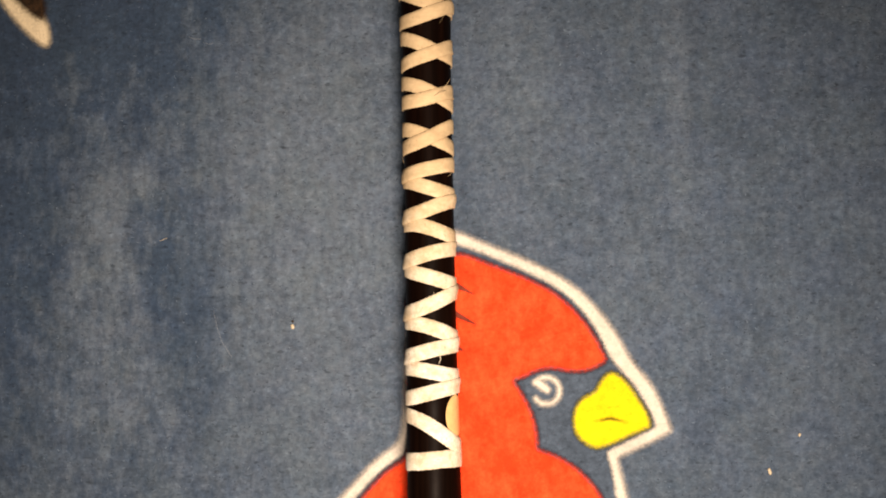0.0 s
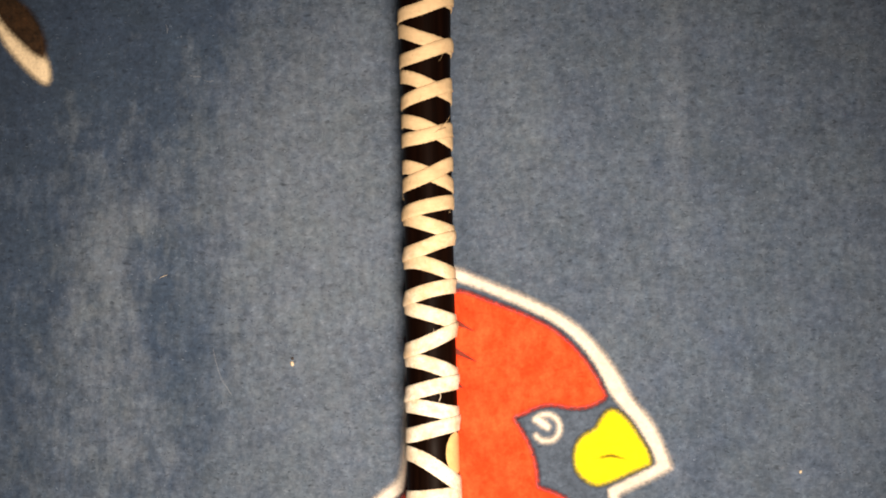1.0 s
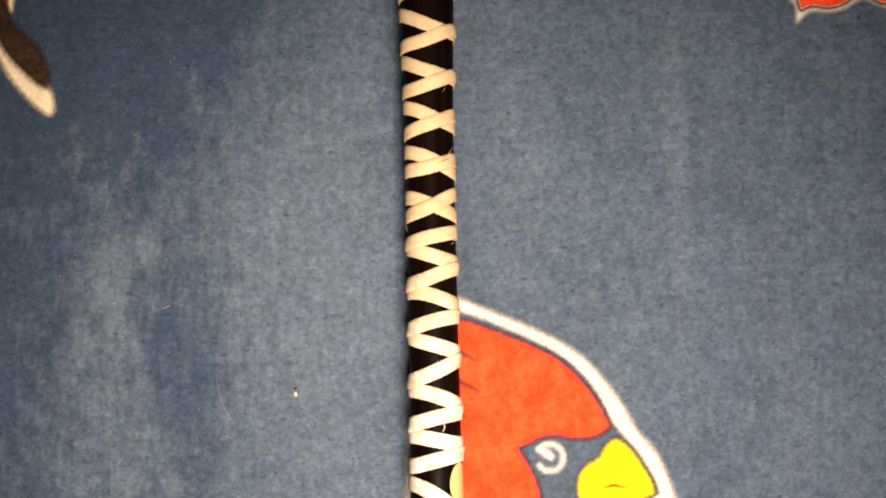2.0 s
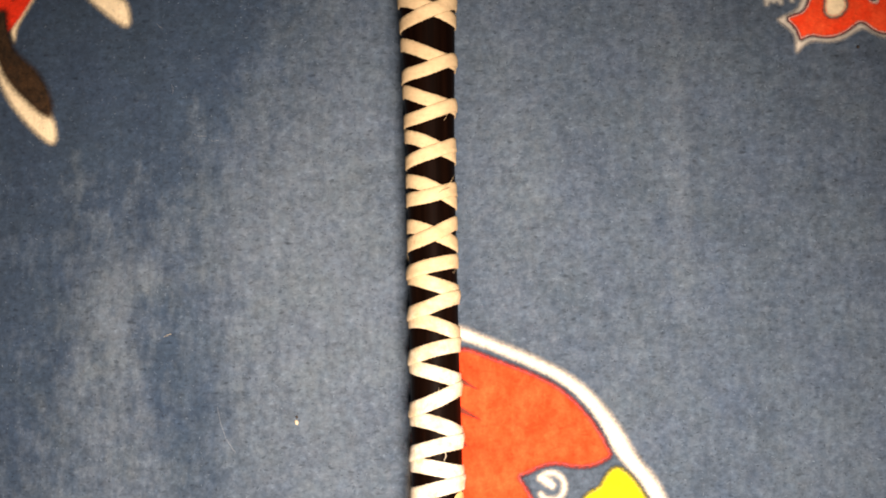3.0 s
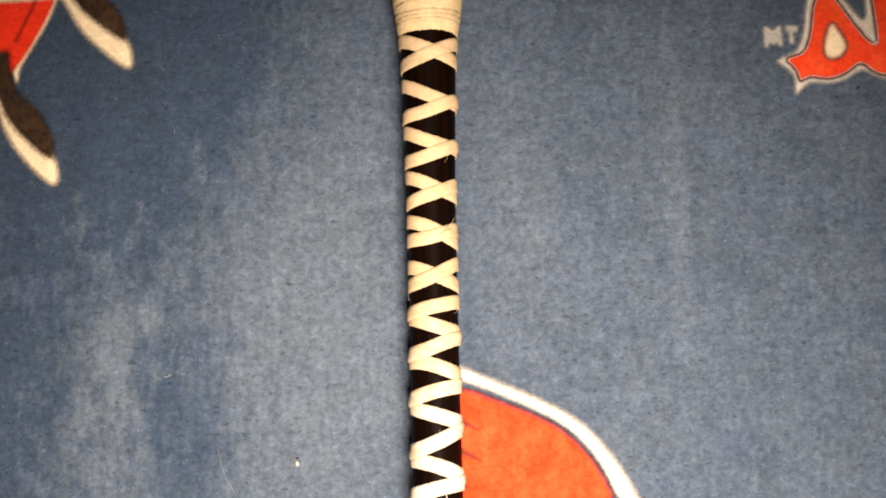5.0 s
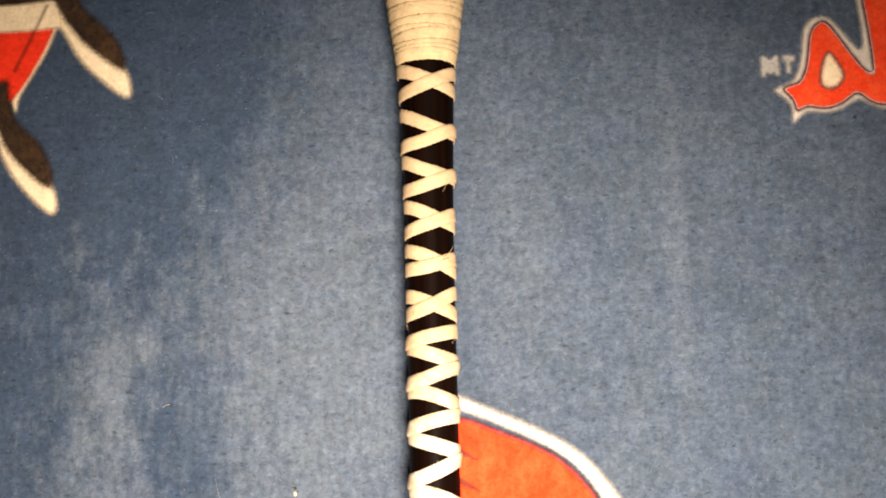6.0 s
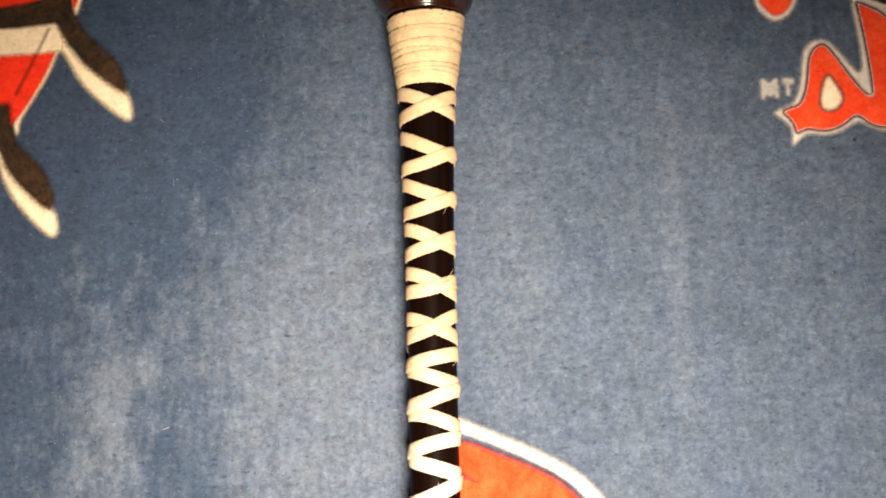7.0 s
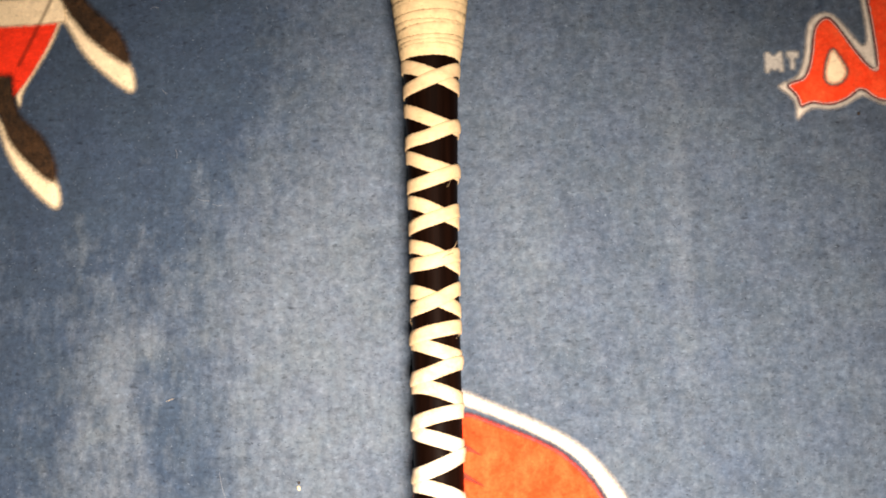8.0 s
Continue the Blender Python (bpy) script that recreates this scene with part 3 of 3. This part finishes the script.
lettering = print_patch("lettering", LETTER_BORDER, 0.10, WHITE_PRINT, blanket, "red lettering shape with a white printed border", grow=-0.7, feather=1.5)
print_patch("printed_outline", LETTER_FIELD, 0.16, NAVY_PRINT, lettering, "thin dark outline of the red lettering shape", grow=1.3, feather=1.2, line=True)
print_patch("printed_shape", LETTER_FIELD, 0.22, RED_PRINT, lettering, "red lettering shape with a pointed foot", grow=-0.2, feather=1.3)
print_patch("printed_outline", LETTER_COUNTER, 0.28, NAVY_PRINT, lettering, "thin dark outline of the cream drop", grow=1.0, feather=1.1, line=True)
print_patch("printed_drop", LETTER_COUNTER, 0.34, CREAM_PRINT, lettering, "cream drop inside the red shape", grow=-0.3, feather=1.5)
print_patch("printed_corner", LETTER_DARK, 0.34, DARK_PRINT, lettering, "dark printed corner beside the lettering")
print_patch("printed_border", BLOB_BORDER, 0.10, WHITE_PRINT, lettering, "white border of a small red shape", grow=-0.7, feather=1.5)
print_patch("printed_shape", BLOB_FIELD, 0.22, RED_PRINT, lettering, "small rounded red printed shape", grow=-0.2, feather=1.3)

# the two small letters beside the shape, run in the pile
LETTER_M = [(168.2, 186.0), (171.0, 186.0), (171.3, 188.6), (173.2, 186.8), (175.1, 188.6), (175.3, 186.0), (178.1, 186.0), (177.8, 197.2), (175.4, 197.2), (173.2, 194.4), (171.0, 197.2), (168.5, 197.2)]
LETTER_T = [(181.0, 187.0), (183.8, 187.0), (183.8, 193.4), (186.0, 193.4), (186.0, 197.0), (179.2, 197.0), (179.2, 193.4), (181.0, 193.4)]
for shape, letter in ((LETTER_M, "M"), (LETTER_T, "T")):
    print_patch("printed_letter", [p for p in shape for _ in range(2)], 0.12, PALE_PRINT, lettering, "small pale printed letter " + letter, ease=2, rounds=1, feather=1.3)

# fine pilled fibres standing on the pile; the near-black ones imitate shaded pits in the nap
def pilled_fibres(count):
    rng = random.Random(4)
    verts, faces = [], []
    for _ in range(count):
        x, y, a = rng.uniform(-0.27, 0.27), rng.uniform(-0.15, 0.29), rng.gauss(0, 0.7)
        curl, size, r = rng.uniform(-1.6, 1.6), rng.uniform(0.0005, 0.0017), rng.uniform(0.00006, 0.00017)
        base = len(verts)
        for k in range(5):
            x, y, a = x + size / 4 * math.cos(a), y + size / 4 * math.sin(a), a + curl / 4
            z = -0.00004 + 0.00007 * math.sin(math.pi * k / 4)
            w = r * (1 - 0.5 * abs(k - 2) / 2)
            verts += [(x - w * math.sin(a), y + w * math.cos(a), z), (x, y, z + w), (x + w * math.sin(a), y - w * math.cos(a), z)]
            if k:
                p, q = base + 3 * k - 3, base + 3 * k
                faces += [(p + j, p + (j + 1) % 3, q + (j + 1) % 3, q + j) for j in range(3)]
        faces += [(base + 2, base + 1, base), (base + 12, base + 13, base + 14)]
    me = bpy.data.meshes.new("pilling")
    me.from_pydata(verts, [], faces)
    me.materials.append(FIBRES)
    ob = new("pilling", me)
    ob.parent = blanket
    tagged(ob, "short stray blue-grey fibres on the pile, dark ones painted as shade in its pits", kind="stuff")


pilled_fibres(13000)

# ---- the bat ----
bat = tagged(new("baseball_bat"), "black lacquered wooden bat with cream tape-laced handle on the blanket", "bat")
bat.matrix_basis = pose(-0.0035, 0, 0.0276, -0.619, 0, -0.607)

HANDLE = [(0.2400, 0.0202), (0.2345, 0.0199), (0.2300, 0.0192), (0.2240, 0.0183), (0.2180, 0.0176), (0.2120, 0.0168), (0.2040, 0.0157), (0.1960, 0.0145),
          (0.1900, 0.0142), (0.1826, 0.0136), (0.1565, 0.0129), (0.1160, 0.0119), (0.0755, 0.0118), (0.0090, 0.0120), (-0.0350, 0.0123), (-0.0795, 0.0128),
          (-0.0960, 0.0131), (-0.1400, 0.0142), (-0.2000, 0.0165), (-0.3000, 0.0218), (-0.4000, 0.0285), (-0.4700, 0.0322), (-0.5500, 0.0332), (-0.5720, 0.0322),
          (-0.5800, 0.0290), (-0.5835, 0.0230), (-0.5850, 0.0120), (-0.5854, 0.0)]
hy, hr = [p[0] for p in HANDLE][::-1], [p[1] for p in HANDLE][::-1]


def handle_radius(y):
    return float(np.interp(y, hy, hr))


bm = bmesh.new()
turned(bm, [(y, r) for y, r in HANDLE])
part("shaft", bm, LACQUER, bat)
bm = bmesh.new()
turned(bm, [(0.2322, 0.0), (0.2322, 0.0202), (0.2328, 0.0207), (0.2336, 0.0209), (0.2343, 0.0209), (0.2351, 0.0215), (0.2363, 0.0226), (0.2380, 0.0236), (0.2400, 0.0244), (0.2422, 0.0249),
            (0.2450, 0.0251), (0.2482, 0.0249), (0.2515, 0.0241), (0.2543, 0.0222), (0.2560, 0.0190), (0.2568, 0.0120), (0.2570, 0.0)])
part("knob", bm, KNOB_LACQUER_LIT, bat, "rounded glossy dark knob")


def along(passes, first, turn):
    """y and angle as functions of the way along a lacing, in half turns: over the top through a pass's three places, then round below to the next."""
    def at(u):
        i = math.floor(u)
        s, k = u - i, i // 2
        if i % 2 == 0 and 0 <= k < len(passes):
            a, m, b = passes[k]
            x = -math.cos(math.pi * s)
            y = m + (b - a) / 2 * x + ((a + b) / 2 - m) * x * x
        else:
            a = passes[k][2] if k >= 0 else passes[0][0] + 7
            b = passes[k + 1][0] if k + 1 < len(passes) else passes[-1][2] - 8
            y = a + (b - a) * (0.5 - 0.5 * math.cos(math.pi * s))
        return 0.001 * y, first + turn * math.pi * u
    return at


def ribbon(bm, at, u0, u1, step, width, lift, thick=0.0007, fray=0.0002, seed=0.0, tilt=0.0):
    """A flat tape wound on the handle: at(u) gives its middle line, lift(y, angle) its height over the wood."""
    rows, n = [], int((u1 - u0) / step)
    for k in range(n + 1):
        u = u0 + (u1 - u0) * k / n
        (y, a), (ya, aa), (yb, ab) = at(u), at(u - 0.02), at(u + 0.02)
        r = handle_radius(y)
        t = Vector(((ab - aa) * r, yb - ya)).normalized()
        side = Vector((-t.y, t.x))
        w = width(y) / 2
        row = []
        for j, (off, h) in enumerate(((-1, 0.15), (-0.93, 0.8), (-0.45, 1.0), (0, 1.03), (0.45, 1.0), (0.93, 0.8), (1, 0.15), (0.9, 0.0), (-0.9, 0.0))):
            jag = fray * noise.noise((u * 40, off * 3 + seed, seed)) + 0.5 * fray * noise.noise((u * 110, off * 5, seed + 7)) if abs(off) > 0.6 else 0
            wob = 0.00035 * noise.noise((u * 3.1, seed, 2.0))
            d = off * w + jag * (1 if off > 0 else -1) + wob
            yy, ang = y + side.y * d, a + side.x * d / r
            rad = handle_radius(yy) + lift(yy, ang) + h * thick + tilt * (off + 1) + 0.00006 * noise.noise((u * 20, off * 2, seed))
            row.append(bm.verts.new((rad * math.cos(ang), yy, rad * math.sin(ang))))
        rows.append(row)
    for p, q in zip(rows, rows[1:]):
        for j in range(9):
            bm.faces.new((p[j], p[(j + 1) % 9], q[(j + 1) % 9], q[j]))
    bm.faces.new(rows[0])
    bm.faces.new(rows[-1][::-1])
    bmesh.ops.recalc_face_normals(bm, faces=bm.faces)
    smooth_shade(bm)


# where the two lacings cross the left side, the top and the right side of the handle, pass by pass (mm along it)
LACE_DOWN = [
    (191.6, 185.7, 180.4), (169.7, 162.5, 158.7), (145.7, 139.5, 136.3), (123, 117.9, 112.4), (100.6, 96.5, 89.5), (78, 74.1, 68.3), (52.9, 49,
    45.3), (31.6, 29.7, 24.7), (9.7, 5.9, 1.7), (-15.8, -18, -23.9), (-37.9, -39.7, -42.6), (-60.8, -65.8, -76.7), (-83.6, -82.1, -81.9)]
LACE_UP = [
    (178.7, 182.2, 189.5), (152.6, 154.5, 161), (130.2, 132.2, 138), (109.6, 112.6, 118.1), (91, 91.8, 96), (68.8, 72.2, 79.2), (54.9, 57.7,
    60.2), (34.9, 38.1, 42.8), (13.2, 16.8, 19.2), (-11.9, -8, -1.9), (-33.2, -29.7, -27.2), (-52.8, -50, -47)]
down, up = along(LACE_DOWN, math.pi, -1), along([p[::-1] for p in LACE_UP], 0.0, 1)
DOWN_END, UP_END = 2 * len(LACE_DOWN) - 1, 2 * len(LACE_UP) - 1


def tape_width(y):
    return 0.0068 + 0.0007 * min(max((0.12 - y) / 0.14, 0), 1) + 0.0012 * min(max((-0.07 - y) / 0.01, 0), 1)


def over_down(y, ang):
    """How far the upper lacing is lifted where it runs over the lower one."""
    base = (math.pi - ang) / math.pi
    near = 1.0
    k = base % 2
    while k < DOWN_END:
        near = min(near, abs(down(k)[0] - y))
        k += 2
    s = min(max((0.0055 - near) / 0.0035, 0), 1)
    return 0.00012 + 0.00072 * s * s * (3 - 2 * s)


bm = bmesh.new()
ribbon(bm, down, -0.6, DOWN_END + 0.4, 0.009, tape_width, lambda y, a: 0.0001, seed=1.3)
part("lacing", bm, TAPE, bat, "cream cotton tape wound down the handle")
bm = bmesh.new()
ribbon(bm, up, -0.5, UP_END + 0.6, 0.009, tape_width, over_down, seed=5.1)
upper = part("lacing", bm, TAPE, bat, "cream cotton tape wound back across the first")

# close coils below the knob, each turn lapping over the last
def coil(u):
    return 0.2282 - 0.00152 * u - 0.0010 * math.sin(u * 1.7) + 0.0008 * math.sin(u * 0.63) + 0.0004 * math.sin(u * 4.1), math.pi * u + 0.4


bm = bmesh.new()
ribbon(bm, coil, -0.627, 21.373, 0.02, lambda y: 0.0063, lambda y, a: 0.00012 + 0.0002 * noise.noise((y * 300, a * 0.4, 3.0)), thick=0.00034, fray=0.0007, seed=9.0, tilt=0.00028)
part("coiled_tape", bm, TAPE_COIL, bat, "cream tape coiled closely below the knob")

# pale worn oval on the side of the handle
bm = bmesh.new()
grid = [[None] * 13 for _ in range(17)]
for i in range(17):
    for j in range(13):
        v, w = 2 * i / 16 - 1, 2 * j / 12 - 1
        w *= math.sqrt(max(1 - v * v, 0.0))
        y, a = -0.0615 + 0.0105 * v, radians(22) + radians(33) * w
        r = handle_radius(y) + 0.00012
        grid[i][j] = bm.verts.new((r * math.cos(a), y, r * math.sin(a)))
for i in range(16):
    for j in range(12):
        bm.faces.new((grid[i][j], grid[i][j + 1], grid[i + 1][j + 1], grid[i + 1][j]))
bmesh.ops.remove_doubles(bm, verts=bm.verts, dist=1e-6)
bmesh.ops.recalc_face_normals(bm, faces=bm.faces)
smooth_shade(bm)
part("worn_oval", bm, BARE_WOOD, bat, "pale worn oval where bare wood shows")

# loose fibres of the tape
thread("loose_thread", [(0.0058, 0.0936, 0.0117), (0.0086, 0.0962, 0.0112), (0.0108, 0.0990, 0.0094), (0.0122, 0.1022, 0.0070)], 0.00013, TAPE, upper)
thread("loose_thread", [(0.0040, 0.0925, 0.0126), (0.0068, 0.0945, 0.0121), (0.0102, 0.0958, 0.0102)], 0.0001, LINT_DARK, upper)
thread("loose_thread", [(0.0042, -0.0300, 0.0118), (0.0052, -0.0318, 0.0128), (0.0056, -0.0340, 0.0130), (0.0046, -0.0360, 0.0124)], 0.00018, TAPE, upper)

# short fluff along the edges of the tape, most of it where the passes cross
rng = random.Random(11)
for k in range(16):
    lace = LACE_UP[rng.randrange(2, len(LACE_UP))]
    y, a = 0.001 * lace[1] + rng.choice((-0.0035, 0.0035)), radians(90 + rng.uniform(-62, 62))
    places, turn = [], rng.uniform(-0.5, 0.5)
    for j in range(4):
        r = handle_radius(y) + 0.0011 + 0.0004 * j
        places.append((r * math.cos(a), y, r * math.sin(a)))
        y, a = y + 0.0009 * math.sin(turn + 0.4 * j) + 0.0004, a - 0.055 * math.cos(turn + 0.5 * j)
    thread("loose_thread", places, 0.00005, TAPE, upper)

# ---- lint on the blanket ----
def fleck(x, y, size, mat, label, long=1.6, turn=0.0):
    bm = bmesh.new()
    bmesh.ops.create_icosphere(bm, subdivisions=2, radius=1.0)
    for v in bm.verts:
        v.co *= 1 + 0.35 * noise.noise(v.co * 1.7 + Vector((x * 0.1, y * 0.1, 0)))
        v.co = Vector((v.co.x * size * 0.5, v.co.y * size * 0.5 * long, v.co.z * size * 0.3))
    smooth_shade(bm)
    low = min(v.co.z for v in bm.verts)
    ob = part("lint_fleck", bm, mat)
    ob.matrix_basis = pose(x * 0.001, y * 0.001, -low, 0, 0, turn)
    tagged(ob, label, "lint", group="lint on the blanket")


fleck(-78.2, -17.2, 0.0018, LINT_PALE, "small pale yellow fleck of lint on the blanket", 1.5, 10)
fleck(-78.0, -14.6, 0.0014, LINT_DARK, "tiny dark fleck of lint on the blanket", 1.2)
fleck(159.6, -95.4, 0.0016, LINT_PALE, "small pale fleck of lint on the blanket", 2.2, 15)
fleck(174.8, -77.6, 0.0013, LINT_PALE, "small pale fleck of lint on the blanket", 1.4, -20)
fleck(213.7, 162.5, 0.0015, LINT_DARK, "tiny dark fleck of lint on the blanket", 1.2, 30)


def fibre(places, mat, label):
    ob = thread("stray_fibre", [(x * 0.001, y * 0.001, 0.0003) for x, y in places], 0.00011, mat)
    tagged(ob, label, "lint", group="stray fibres")


fibre([(-147.0, 29.0), (-145.2, 29.8), (-143.0, 30.4)], LINT_PALE, "short pale fibre lying on the blanket")
fibre([(-119.5, -8.0), (-118.0, -16.0), (-115.5, -24.0), (-110.5, -32.0)], PALE_FIBRE, "long faint curved hair lying on the blanket")
fibre([(-153.8, 239), (-151.7, 239.8), (-148.9, 239.3)], PALE_FIBRE, "short faint fibre lying on the blanket")
fibre([(-147.9, 194.7), (-146.7, 193.1), (-144.9, 191.8)], PALE_FIBRE, "short faint fibre lying on the blanket")
fibre([(-129.1, 134.7), (-126.3, 133.4), (-122.4, 133.2)], PALE_FIBRE, "short faint fibre lying on the blanket")
fibre([(-140.6, 161.7), (-139.8, 159.2), (-140.1, 156.8)], PALE_FIBRE, "short faint fibre lying on the blanket")
fibre([(-121.4, 131.4), (-118.4, 130.3), (-116, 130.8)], PALE_FIBRE, "short faint fibre lying on the blanket")
